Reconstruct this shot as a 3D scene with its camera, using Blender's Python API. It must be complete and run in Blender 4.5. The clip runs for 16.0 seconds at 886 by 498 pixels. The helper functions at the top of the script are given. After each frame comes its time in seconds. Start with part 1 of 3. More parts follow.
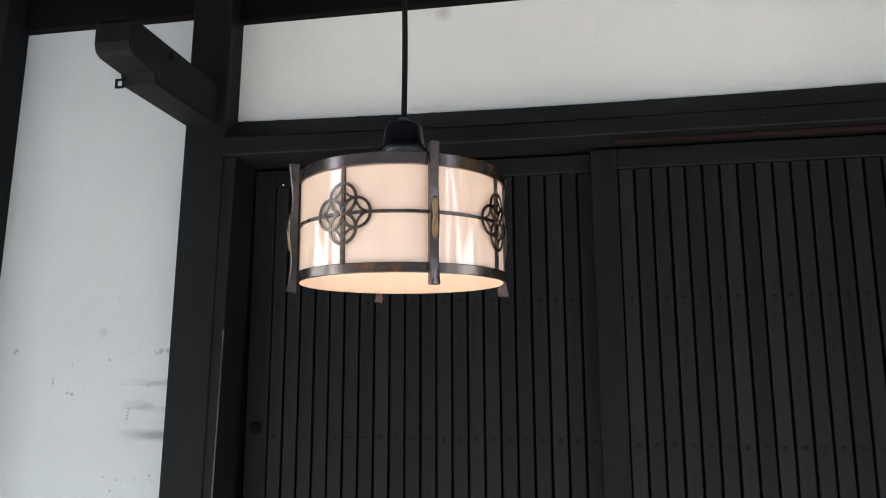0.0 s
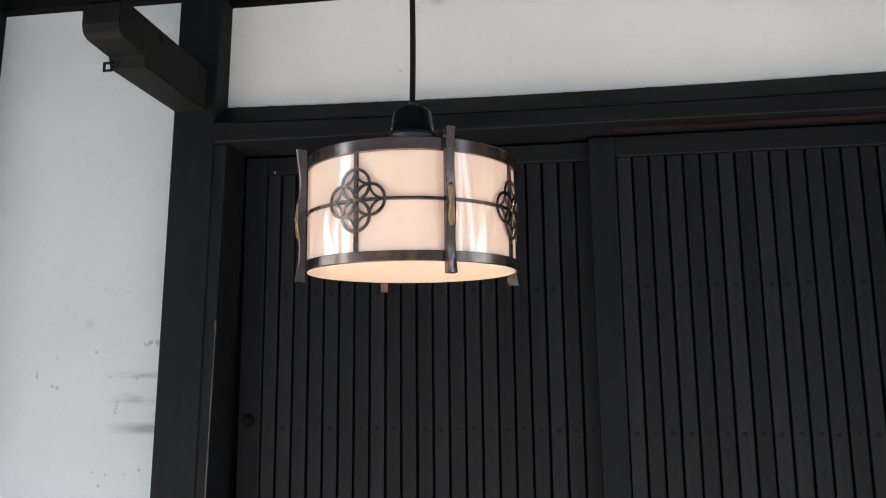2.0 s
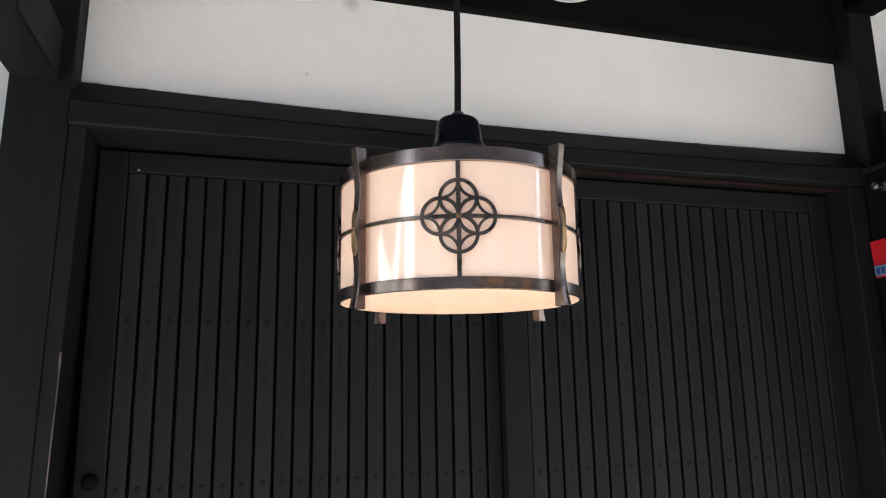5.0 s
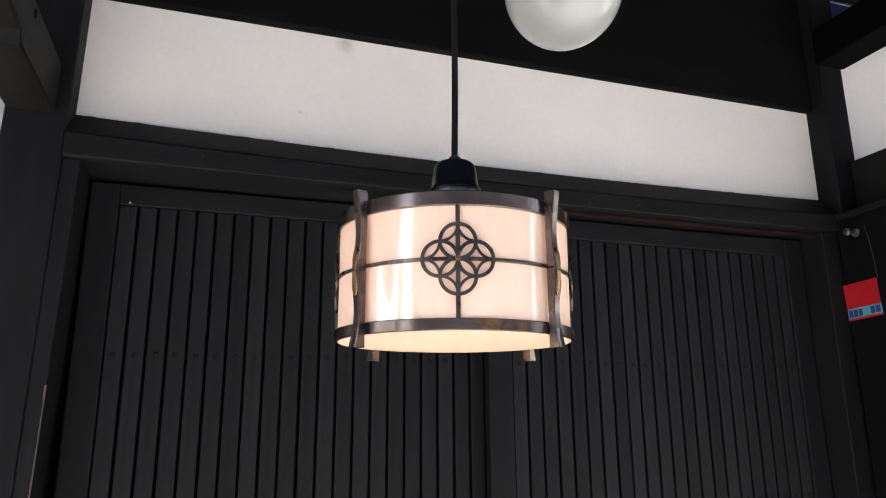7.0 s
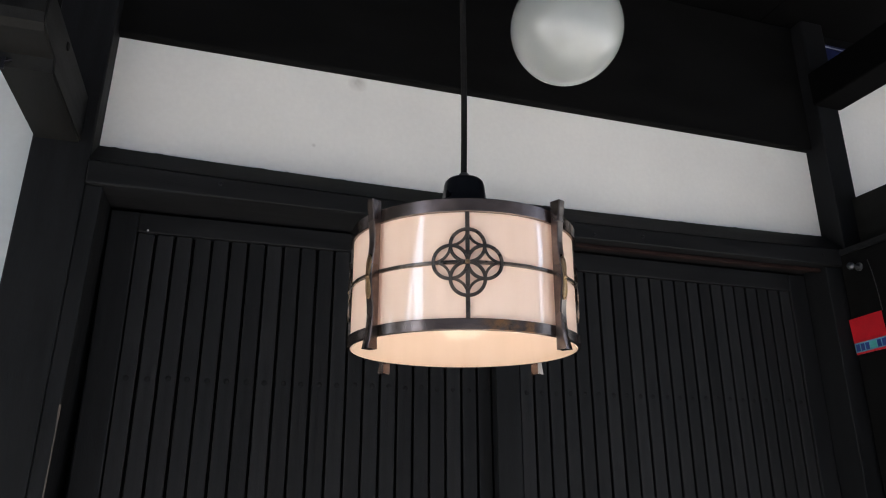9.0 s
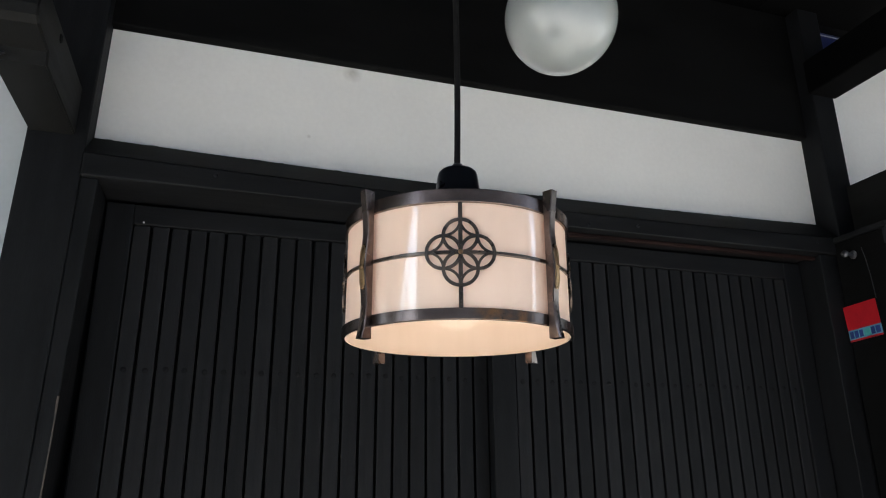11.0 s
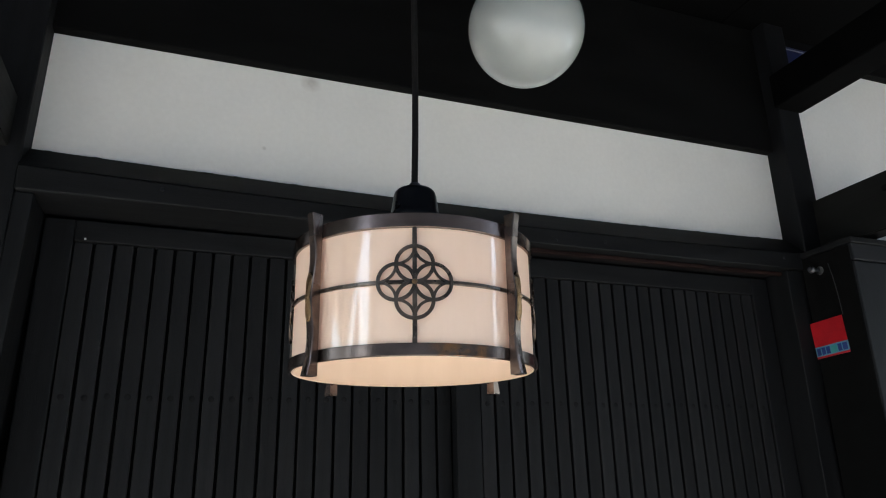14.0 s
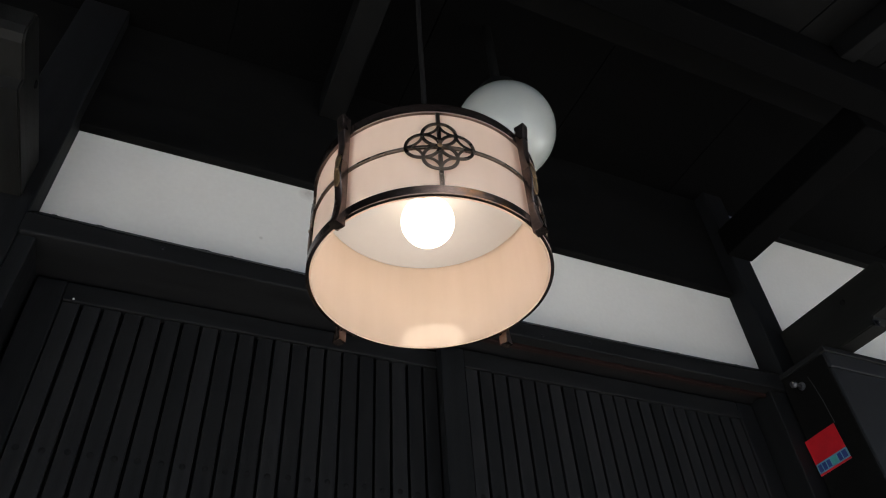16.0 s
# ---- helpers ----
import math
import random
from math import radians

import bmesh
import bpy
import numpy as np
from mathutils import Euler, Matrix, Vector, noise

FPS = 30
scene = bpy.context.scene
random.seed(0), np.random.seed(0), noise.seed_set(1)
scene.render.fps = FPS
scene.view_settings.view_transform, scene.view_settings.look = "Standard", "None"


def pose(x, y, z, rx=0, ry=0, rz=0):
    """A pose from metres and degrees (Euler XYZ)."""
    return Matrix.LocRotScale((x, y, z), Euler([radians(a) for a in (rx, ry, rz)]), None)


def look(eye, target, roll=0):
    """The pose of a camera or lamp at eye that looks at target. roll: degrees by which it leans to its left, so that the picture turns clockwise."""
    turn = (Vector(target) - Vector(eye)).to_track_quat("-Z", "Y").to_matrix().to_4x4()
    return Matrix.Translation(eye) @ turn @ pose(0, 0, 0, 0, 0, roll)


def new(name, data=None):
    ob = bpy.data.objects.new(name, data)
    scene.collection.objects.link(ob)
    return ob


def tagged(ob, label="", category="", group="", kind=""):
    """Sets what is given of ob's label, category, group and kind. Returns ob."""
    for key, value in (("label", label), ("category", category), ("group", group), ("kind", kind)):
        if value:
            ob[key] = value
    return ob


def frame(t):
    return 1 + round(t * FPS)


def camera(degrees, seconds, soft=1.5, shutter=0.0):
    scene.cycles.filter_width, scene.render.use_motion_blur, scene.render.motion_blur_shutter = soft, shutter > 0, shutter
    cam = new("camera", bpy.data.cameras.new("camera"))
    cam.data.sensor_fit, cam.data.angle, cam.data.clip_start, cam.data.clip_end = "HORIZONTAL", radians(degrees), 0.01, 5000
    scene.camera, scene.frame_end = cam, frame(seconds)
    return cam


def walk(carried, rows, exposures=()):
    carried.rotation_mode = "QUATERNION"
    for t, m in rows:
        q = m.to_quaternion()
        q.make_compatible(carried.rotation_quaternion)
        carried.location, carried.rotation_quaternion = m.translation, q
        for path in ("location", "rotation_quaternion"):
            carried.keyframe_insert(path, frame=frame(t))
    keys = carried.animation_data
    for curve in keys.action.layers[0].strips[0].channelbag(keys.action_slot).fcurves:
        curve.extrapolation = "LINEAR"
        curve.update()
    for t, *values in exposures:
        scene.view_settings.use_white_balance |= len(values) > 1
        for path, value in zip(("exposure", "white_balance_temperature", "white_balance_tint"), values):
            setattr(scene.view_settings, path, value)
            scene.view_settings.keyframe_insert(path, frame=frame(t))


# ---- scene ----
cam = camera(65.3, 16.0, soft=1.1)
PATH = [
    (0, (0.031, 0.056, 1.559), (-0.302, 2.0, 1.887), -0.2),
    (0.5, (0.03, 0.058, 1.559), (-0.303, 2.005, 1.873), -0.5),
    (1, (0.029, 0.065, 1.558), (-0.302, 2.013, 1.867), -0.6),
    (1.5, (0.02, 0.067, 1.557), (-0.308, 2.016, 1.861), -0.5),
    (2, (-0.021, 0.068, 1.56), (-0.285, 2.028, 1.859), -0.6),
    (2.5, (-0.064, 0.146, 1.562), (-0.303, 2.106, 1.883), -0.5),
    (3, (-0.133, 0.256, 1.569), (-0.283, 2.214, 1.947), -0.7),
    (3.5, (-0.181, 0.282, 1.575), (-0.214, 2.24, 1.98), -1.2),
    (4, (-0.3, 0.263, 1.578), (-0.039, 2.206, 1.976), -1.7),
    (4.2, (-0.355, 0.239, 1.576), (0.021, 2.164, 1.967), -2.0),
    (6.3, (-0.479, 0.199, 1.579), (0.137, 2.065, 1.952), -0.6),
    (6.5, (-0.479, 0.199, 1.584), (0.137, 2.065, 1.953), -0.5),
    (6.6, (-0.478, 0.2, 1.582), (0.133, 2.065, 1.967), -0.6),
    (6.8, (-0.478, 0.199, 1.582), (0.13, 2.056, 2.007), -0.5),
    (7, (-0.479, 0.194, 1.581), (0.137, 2.037, 2.054), -0.4),
    (7.2, (-0.482, 0.194, 1.564), (0.125, 2.016, 2.122), -0.4),
    (7.3, (-0.484, 0.194, 1.552), (0.117, 2.006, 2.148), -0.4),
    (7.5, (-0.486, 0.189, 1.539), (0.102, 1.983, 2.198), -0.2),
    (8, (-0.484, 0.186, 1.52), (0.101, 1.969, 2.214), -0.2),
    (8.5, (-0.485, 0.18, 1.521), (0.113, 1.975, 2.171), -0.2),
    (9, (-0.488, 0.181, 1.52), (0.097, 1.989, 2.143), -0.1),
    (9.2, (-0.486, 0.184, 1.518), (0.101, 1.992, 2.138), -0.2),
    (11.3, (-0.484, 0.174, 1.518), (0.112, 1.988, 2.113), -0.6),
    (11.5, (-0.485, 0.174, 1.519), (0.114, 1.987, 2.113), -0.7),
    (12, (-0.483, 0.174, 1.52), (0.118, 1.99, 2.103), -0.7),
    (12.5, (-0.48, 0.173, 1.522), (0.124, 1.99, 2.102), -0.8),
    (13, (-0.477, 0.168, 1.54), (0.131, 1.975, 2.144), -0.8),
    (13.5, (-0.477, 0.168, 1.541), (0.133, 1.959, 2.19), -0.8),
    (14, (-0.452, 0.215, 1.558), (0.221, 1.995, 2.171), -1.2),
    (14.5, (-0.414, 0.29, 1.471), (0.244, 2.043, 2.173), -0.6),
    (14.6, (-0.411, 0.305, 1.426), (0.241, 2.023, 2.215), -0.7),
    (14.7, (-0.414, 0.313, 1.385), (0.238, 1.979, 2.28), -0.9),
    (14.8, (-0.419, 0.317, 1.344), (0.238, 1.928, 2.331), -1.4),
    (14.9, (-0.424, 0.323, 1.3), (0.241, 1.897, 2.339), -1.8),
    (15, (-0.433, 0.324, 1.257), (0.241, 1.866, 2.338), -2.5),
    (15.2, (-0.431, 0.34, 1.206), (0.235, 1.829, 2.364), -3.2),
    (15.5, (-0.444, 0.362, 1.155), (0.212, 1.794, 2.388), -4.2),
    (16, (-0.46, 0.425, 1.146), (0.196, 1.764, 2.479), -4.3),
]
EXPOSURES = [(0.0, 3.61, 6700, 3), (3.0, 3.61, 6700, 5), (4.2, 3.58, 6750, 5), (6.5, 3.94, 6900, 10), (7.0, 3.8, 6850, 10), (9.0, 3.36, 6600, 6), (11.5, 3.28, 6500, 2), (14.0, 3.16, 6500, 1), (15.0, 3.09, 6500, 1), (16.0, 3.03, 6550, 3)]
walk(cam, [(t, look(eye, target, roll)) for t, eye, target, roll in PATH], EXPOSURES)

# ---- world, sky and daylight ----
world = bpy.data.worlds.new("overcast_sky")
scene.world = world
world.use_nodes = True
wn = world.node_tree.nodes
sky = wn.new("ShaderNodeTexSky")
sky.sky_type, sky.sun_disc = "NISHITA", False
sky.sun_elevation, sky.sun_rotation = radians(62), radians(193)
sky.air_density, sky.dust_density = 1.0, 3.5
wn["Background"].inputs["Strength"].default_value = 0.15
world.node_tree.links.new(sky.outputs["Color"], wn["Background"].inputs["Color"])

sun_data = bpy.data.lights.new("sun", "SUN")
sun_data.energy, sun_data.angle, sun_data.color = 0.95, radians(25), (1.0, 0.96, 0.92)
sun = new("sun", sun_data)
sun.matrix_world = look((-1.0, -2.8, 8.0), (0, 1.6, 0.0))


# ---- materials ----
def mat(name, base, rough=0.6, metal=0.0, var=0.25, scale=6.0, fine=60.0, bump=0.15, stretch=(1, 1, 1), tint=None, bump_dist=0.002, spec=0.5):
    """A surface with broad patches, fine grain, uneven gloss and relief."""
    m = bpy.data.materials.new(name)
    m.use_nodes = True
    nt = m.node_tree
    n, l = nt.nodes, nt.links
    bsdf = n["Principled BSDF"]
    co = n.new("ShaderNodeTexCoord")
    mp = n.new("ShaderNodeMapping")
    mp.inputs["Scale"].default_value = stretch
    l.new(co.outputs["Object"], mp.inputs["Vector"])
    big = n.new("ShaderNodeTexNoise")
    big.inputs["Scale"].default_value, big.inputs["Detail"].default_value = scale, 5
    small = n.new("ShaderNodeTexNoise")
    small.inputs["Scale"].default_value, small.inputs["Detail"].default_value = fine, 4
    l.new(mp.outputs["Vector"], big.inputs["Vector"])
    l.new(mp.outputs["Vector"], small.inputs["Vector"])
    add = n.new("ShaderNodeMath")
    add.operation = "MULTIPLY_ADD"
    add.inputs[1].default_value = 0.4
    l.new(small.outputs["Fac"], add.inputs[0])
    l.new(big.outputs["Fac"], add.inputs[2])
    ramp = n.new("ShaderNodeValToRGB")
    e = ramp.color_ramp.elements
    other = tint or tuple(c * (1 - var) for c in base)
    e[0].position, e[0].color = 0.5, (*other, 1)
    e[1].position, e[1].color = 0.9, (*[min(1, c * (1 + var * 0.4)) for c in base], 1)
    l.new(add.outputs[0], ramp.inputs["Fac"])
    l.new(ramp.outputs["Color"], bsdf.inputs["Base Color"])
    rr = n.new("ShaderNodeMapRange")
    rr.inputs["To Min"].default_value, rr.inputs["To Max"].default_value = max(0.03, rough - 0.12), min(1, rough + 0.12)
    l.new(big.outputs["Fac"], rr.inputs["Value"])
    l.new(rr.outputs["Result"], bsdf.inputs["Roughness"])
    bsdf.inputs["Metallic"].default_value = metal
    bsdf.inputs["Specular IOR Level"].default_value = spec
    bp = n.new("ShaderNodeBump")
    bp.inputs["Strength"].default_value, bp.inputs["Distance"].default_value = bump, bump_dist
    l.new(add.outputs[0], bp.inputs["Height"])
    l.new(bp.outputs["Normal"], bsdf.inputs["Normal"])
    return m


WOOD = mat("black_stained_wood", (0.0073, 0.0077, 0.0087), 0.6, var=0.4, scale=5, fine=55, stretch=(9, 9, 0.9), bump=0.3, spec=0.12)
WOOD_X = mat("black_stained_beam", (0.0082, 0.0085, 0.0093), 0.6, var=0.4, scale=5, fine=55, stretch=(0.9, 9, 9), bump=0.3, spec=0.12)
# same stain at half the tone: shade under the eaves is in the colour
WOOD_Y_SHADED = mat("shaded_black_joist", (0.0036, 0.0037, 0.0039), 0.6, var=0.4, scale=5, fine=55, stretch=(9, 0.9, 9), bump=0.3, spec=0.12)
def varied(m, lo, hi):
    """Each piece a little lighter or darker than the next."""
    n, l = m.node_tree.nodes, m.node_tree.links
    b = n["Principled BSDF"]
    base = b.inputs["Base Color"].links[0].from_socket
    info, r, mx = n.new("ShaderNodeObjectInfo"), n.new("ShaderNodeMapRange"), n.new("ShaderNodeVectorMath")
    r.inputs["To Min"].default_value, r.inputs["To Max"].default_value = lo, hi
    l.new(info.outputs["Random"], r.inputs["Value"])
    mx.operation = "SCALE"
    l.new(base, mx.inputs[0])
    l.new(r.outputs[0], mx.inputs["Scale"])
    l.new(mx.outputs[0], b.inputs["Base Color"])
    return m


SLAT = mat("black_painted_slat", (0.0106, 0.0109, 0.0117), 0.5, var=0.35, scale=4, fine=70, stretch=(12, 12, 0.7), bump=0.35, spec=0.12)
SLAT = varied(SLAT, 0.72, 1.3)
ARM = mat("weathered_black_wood", (0.0080, 0.0080, 0.0077), 0.6, var=0.45, scale=5, fine=55, stretch=(9, 0.9, 9), bump=0.3, spec=0.12)
# matt black, about half the tone of the stained posts
DULL_BLACK = mat("dull_black_board", (0.0042, 0.0042, 0.0043), 0.85, var=0.4, scale=4, fine=40, stretch=(1, 6, 6), bump=0.3, spec=0.06)
# darker copy of the board above: the overhead shade is put into its colour
SHADED = mat("shaded_black_board", (0.0016, 0.0016, 0.0017), 0.85, var=0.4, scale=4, fine=40, stretch=(1, 6, 6), bump=0.3, spec=0.04)
REDWOOD = mat("red_ochre_wood", (0.015, 0.0068, 0.0058), 0.6, var=0.5, scale=6, fine=40, stretch=(1, 8, 8), spec=0.12)
PLASTER = mat("lime_plaster", (0.74, 0.73, 0.70), 0.9, var=0.07, scale=2.2, fine=90, bump=0.12, spec=0.2)
GROUND = mat("stone_paving", (0.32, 0.31, 0.295), 0.85, var=0.3, scale=3, fine=60, bump=0.4)
STREET = mat("street_render", (0.15, 0.14, 0.13), 0.9, var=0.2, scale=1, fine=30, bump=0.3)
BRONZE = mat("antique_bronze", (0.175, 0.130, 0.112), 0.27, 0.95, var=0.5, scale=16, fine=120, bump=0.05, tint=(0.085, 0.060, 0.053))
BRONZE_DARK = mat("patinated_bronze", (0.125, 0.098, 0.080), 0.28, 0.95, var=0.5, scale=35, fine=260, bump=0.05, tint=(0.058, 0.046, 0.040))
GILT = mat("worn_gilt", (0.34, 0.21, 0.10), 0.35, 0.9, var=0.6, scale=60, fine=300, bump=0.4, tint=(0.15, 0.095, 0.06))
BAKELITE = mat("black_bakelite", (0.006, 0.0065, 0.009), 0.3, var=0.3, scale=30, fine=200, bump=0.03, spec=0.14)
STEEL = mat("grey_steel", (0.13, 0.13, 0.14), 0.4, 0.8, var=0.4, scale=30, fine=200, bump=0.1)
BRASS = mat("tarnished_brass", (0.40, 0.22, 0.10), 0.4, 0.9, var=0.5, scale=60, fine=300, bump=0.2)
GREYCABLE = mat("grey_cable", (0.035, 0.036, 0.038), 0.5, var=0.3, scale=80, fine=500, bump=0.2, spec=0.2)
CORD = mat("black_cord", (0.009, 0.0085, 0.0085), 0.7, var=0.3, scale=80, fine=500, bump=0.4, spec=0.1)
WHITE_IN = mat("white_enamel", (0.62, 0.62, 0.62), 0.35, var=0.04, scale=10, fine=100, bump=0.03)
RED = mat("red_vinyl", (0.40, 0.010, 0.018), 0.35, var=0.15, scale=30, fine=200, bump=0.03)
PALE = mat("pale_blue_vinyl", (0.11, 0.26, 0.34), 0.4, var=0.15, scale=30, fine=200, bump=0.03)
NAVY = mat("navy_print", (0.015, 0.035, 0.16), 0.4, var=0.2, scale=30, fine=200, bump=0.03)
TEAL = mat("green_print", (0.06, 0.32, 0.30), 0.4, var=0.2, scale=30, fine=200, bump=0.03)
PALEGREY = mat("faded_white_print", (0.28, 0.29, 0.31), 0.5, var=0.3, scale=60, fine=200, bump=0.05)
BLUE = mat("blue_plastic", (0.012, 0.018, 0.075), 0.35, var=0.4, scale=30, fine=200, bump=0.1)
NAILHEAD = mat("black_nail_head", (0.0046, 0.0046, 0.0048), 0.6, var=0.3, scale=40, fine=200, bump=0.1, spec=0.12)
GREYBOARD = mat("dark_grey_board", (0.014, 0.0145, 0.017), 0.5, var=0.25, scale=4, fine=50, stretch=(6, 6, 1), bump=0.2, spec=0.12)


def shade_material():
    """Cream acrylic sheet: part of the light passes and spreads, the skin is glossy."""
    m = bpy.data.materials.new("cream_acrylic")
    m.use_nodes = True
    nt = m.node_tree
    n, l = nt.nodes, nt.links
    n.remove(n["Principled BSDF"])
    co = n.new("ShaderNodeTexCoord")
    mp = n.new("ShaderNodeMapping")
    mp.inputs["Scale"].default_value = (14, 14, 1.6)
    l.new(co.outputs["Object"], mp.inputs["Vector"])
    nz = n.new("ShaderNodeTexNoise")
    nz.inputs["Scale"].default_value, nz.inputs["Detail"].default_value = 3.0, 5
    l.new(mp.outputs["Vector"], nz.inputs["Vector"])
    ramp = n.new("ShaderNodeValToRGB")
    e = ramp.color_ramp.elements
    e[0].position, e[0].color = 0.3, (0.83, 0.66, 0.515, 1)
    e[1].position, e[1].color = 0.7, (0.88, 0.705, 0.565, 1)
    l.new(nz.outputs["Fac"], ramp.inputs["Fac"])
    dif, tra, glo = n.new("ShaderNodeBsdfDiffuse"), n.new("ShaderNodeBsdfTranslucent"), n.new("ShaderNodeBsdfGlossy")
    l.new(ramp.outputs["Color"], dif.inputs["Color"])
    tra.inputs["Color"].default_value = (0.94, 0.612, 0.552, 1)
    glo.inputs["Roughness"].default_value = 0.09
    mix = n.new("ShaderNodeMixShader")
    mix.inputs["Fac"].default_value = 0.225
    l.new(dif.outputs[0], mix.inputs[1])
    l.new(tra.outputs[0], mix.inputs[2])
    lw, fr = n.new("ShaderNodeLayerWeight"), n.new("ShaderNodeMapRange")
    lw.inputs["Blend"].default_value = 0.25
    fr.inputs["To Min"].default_value, fr.inputs["To Max"].default_value = 0.07, 0.30
    l.new(lw.outputs["Facing"], fr.inputs["Value"])
    top = n.new("ShaderNodeMixShader")
    l.new(fr.outputs[0], top.inputs["Fac"])
    l.new(mix.outputs[0], top.inputs[1])
    l.new(glo.outputs[0], top.inputs[2])
    l.new(top.outputs[0], n["Material Output"].inputs["Surface"])
    return m


def glow_material(name, color, strength):
    m = bpy.data.materials.new(name)
    m.use_nodes = True
    b = m.node_tree.nodes["Principled BSDF"]
    b.inputs["Base Color"].default_value = (0.9, 0.9, 0.88, 1)
    b.inputs["Emission Color"].default_value = (*color, 1)
    b.inputs["Emission Strength"].default_value = strength
    return m


def opal_material():
    m = mat("opal_glass", (0.37, 0.39, 0.375), 0.12, var=0.04, scale=5, fine=60, bump=0.0)
    b = m.node_tree.nodes["Principled BSDF"]
    b.inputs["Subsurface Weight"].default_value = 0.3
    b.inputs["Subsurface Radius"].default_value = (0.03, 0.03, 0.03)
    b.inputs["Coat Weight"].default_value = 0.8
    b.inputs["Coat Roughness"].default_value = 0.03
    return m


# nicks in the plaster: x, z, radius, depth of grey
SPECKS = ((-1.344, 1.590, 0.006, 0.7), (-1.338, 1.596, 0.006, 0.8), (-1.185, 1.491, 0.005, 0.8), (-1.172, 1.488, 0.006, 0.8), (-1.076, 1.572, 0.005, 0.7),
          (-1.097, 1.640, 0.016, 0.25), (-1.014, 1.454, 0.004, 0.6), (-1.016, 1.446, 0.004, 0.7), (-1.017, 1.438, 0.004, 0.8), (-1.018, 1.430, 0.004, 0.8),
          (-1.069, 1.293, 0.004, 0.6), (-1.034, 1.287, 0.004, 0.6), (-1.050, 1.262, 0.005, 0.7), (-0.950, 1.299, 0.005, 0.7), (-1.036, 1.513, 0.004, 0.5), (-0.967, 1.509, 0.005, 0.6))


def smudged_shaded_plaster():
    """Plaster with grey rub marks beside the post and small nicks, its base dimmed for shade."""
    # base darker and bluer than the other plaster: dim sky light painted in
    m = mat("smudged_shaded_plaster", (0.49, 0.525, 0.54), 0.9, var=0.07, scale=2.2, fine=90, bump=0.12, spec=0.2)
    n, l = m.node_tree.nodes, m.node_tree.links
    b = n["Principled BSDF"]
    base = b.inputs["Base Color"].links[0].from_socket
    co = n.new("ShaderNodeTexCoord")
    sep = n.new("ShaderNodeSeparateXYZ")
    l.new(co.outputs["Object"], sep.inputs[0])

    def band(axis, a, bb, c, d):
        r1, r2, mu = n.new("ShaderNodeMapRange"), n.new("ShaderNodeMapRange"), n.new("ShaderNodeMath")
        r1.inputs["From Min"].default_value, r1.inputs["From Max"].default_value = a, bb
        r2.inputs["From Min"].default_value, r2.inputs["From Max"].default_value = d, c
        l.new(sep.outputs[axis], r1.inputs["Value"])
        l.new(sep.outputs[axis], r2.inputs["Value"])
        mu.operation = "MULTIPLY"
        l.new(r1.outputs[0], mu.inputs[0])
        l.new(r2.outputs[0], mu.inputs[1])
        return mu.outputs[0]

    def streak(scale, sx, sz, lo, hi):
        mp, nz, r = n.new("ShaderNodeMapping"), n.new("ShaderNodeTexNoise"), n.new("ShaderNodeMapRange")
        mp.inputs["Scale"].default_value = (sx, 1, sz)
        nz.inputs["Scale"].default_value, nz.inputs["Detail"].default_value = scale, 6
        l.new(co.outputs["Object"], mp.inputs["Vector"])
        l.new(mp.outputs["Vector"], nz.inputs["Vector"])
        r.inputs["From Min"].default_value, r.inputs["From Max"].default_value = lo, hi
        l.new(nz.outputs["Fac"], r.inputs["Value"])
        return r.outputs[0]

    def times(a, c, k=1.0):
        mu = n.new("ShaderNodeMath")
        mu.operation = "MULTIPLY"
        l.new(a, mu.inputs[0])
        l.new(c, mu.inputs[1])
        m2 = n.new("ShaderNodeMath")
        m2.operation = "MULTIPLY"
        m2.inputs[1].default_value = k
        l.new(mu.outputs[0], m2.inputs[0])
        return m2.outputs[0]

    rows = []
    side = band("X", -1.05, -0.95, -0.80, -0.7)
    for z, half, sx, sz, lo, hi, k in ((1.592, 0.010, 60, 60, 0.50, 0.58, 0.75), (1.568, 0.005, 50, 90, 0.55, 0.65, 0.3), (1.518, 0.012, 9, 70, 0.38, 0.62, 0.7),
                                       (1.462, 0.020, 12, 50, 0.40, 0.64, 0.75), (1.425, 0.008, 10, 80, 0.45, 0.7, 0.4), (1.393, 0.016, 7, 60, 0.26, 0.55, 0.9), (1.288, 0.006, 60, 90, 0.55, 0.62, 0.5)):
        rows.append((times(times(side, band("Z", z - half, z - half * 0.3, z + half * 0.3, z + half)), streak(1.0, sx, sz, lo, hi), k), (0.25, 0.25, 0.26, 1)))
    rows.append((times(streak(42, 1, 0.7, 0.715, 0.735), band("Z", 1.1, 1.2, 1.65, 1.75), 0.7), (0.25, 0.25, 0.26, 1)))
    rows.append((times(band("X", -1.05, -0.9, -0.8, -0.7), streak(1.0, 5, 14, 0.52, 0.8), 0.25), (0.40, 0.40, 0.41, 1)))
    for x, z, size, k in SPECKS:
        d, r = n.new("ShaderNodeVectorMath"), n.new("ShaderNodeMapRange")
        d.operation = "DISTANCE"
        d.inputs[1].default_value = (x, 1.624, z)
        l.new(co.outputs["Object"], d.inputs[0])
        r.inputs["From Min"].default_value, r.inputs["From Max"].default_value, r.inputs["To Max"].default_value = size, size * 0.3, k * 0.75
        l.new(d.outputs["Value"], r.inputs["Value"])
        rows.append((r.outputs[0], (0.16, 0.16, 0.17, 1)))
    mx = base
    for f, col in rows:
        c = n.new("ShaderNodeMix")
        c.data_type = "RGBA"
        l.new(f, c.inputs[0])
        l.new(mx, c.inputs[6])
        c.inputs[7].default_value = col
        mx = c.outputs[2]
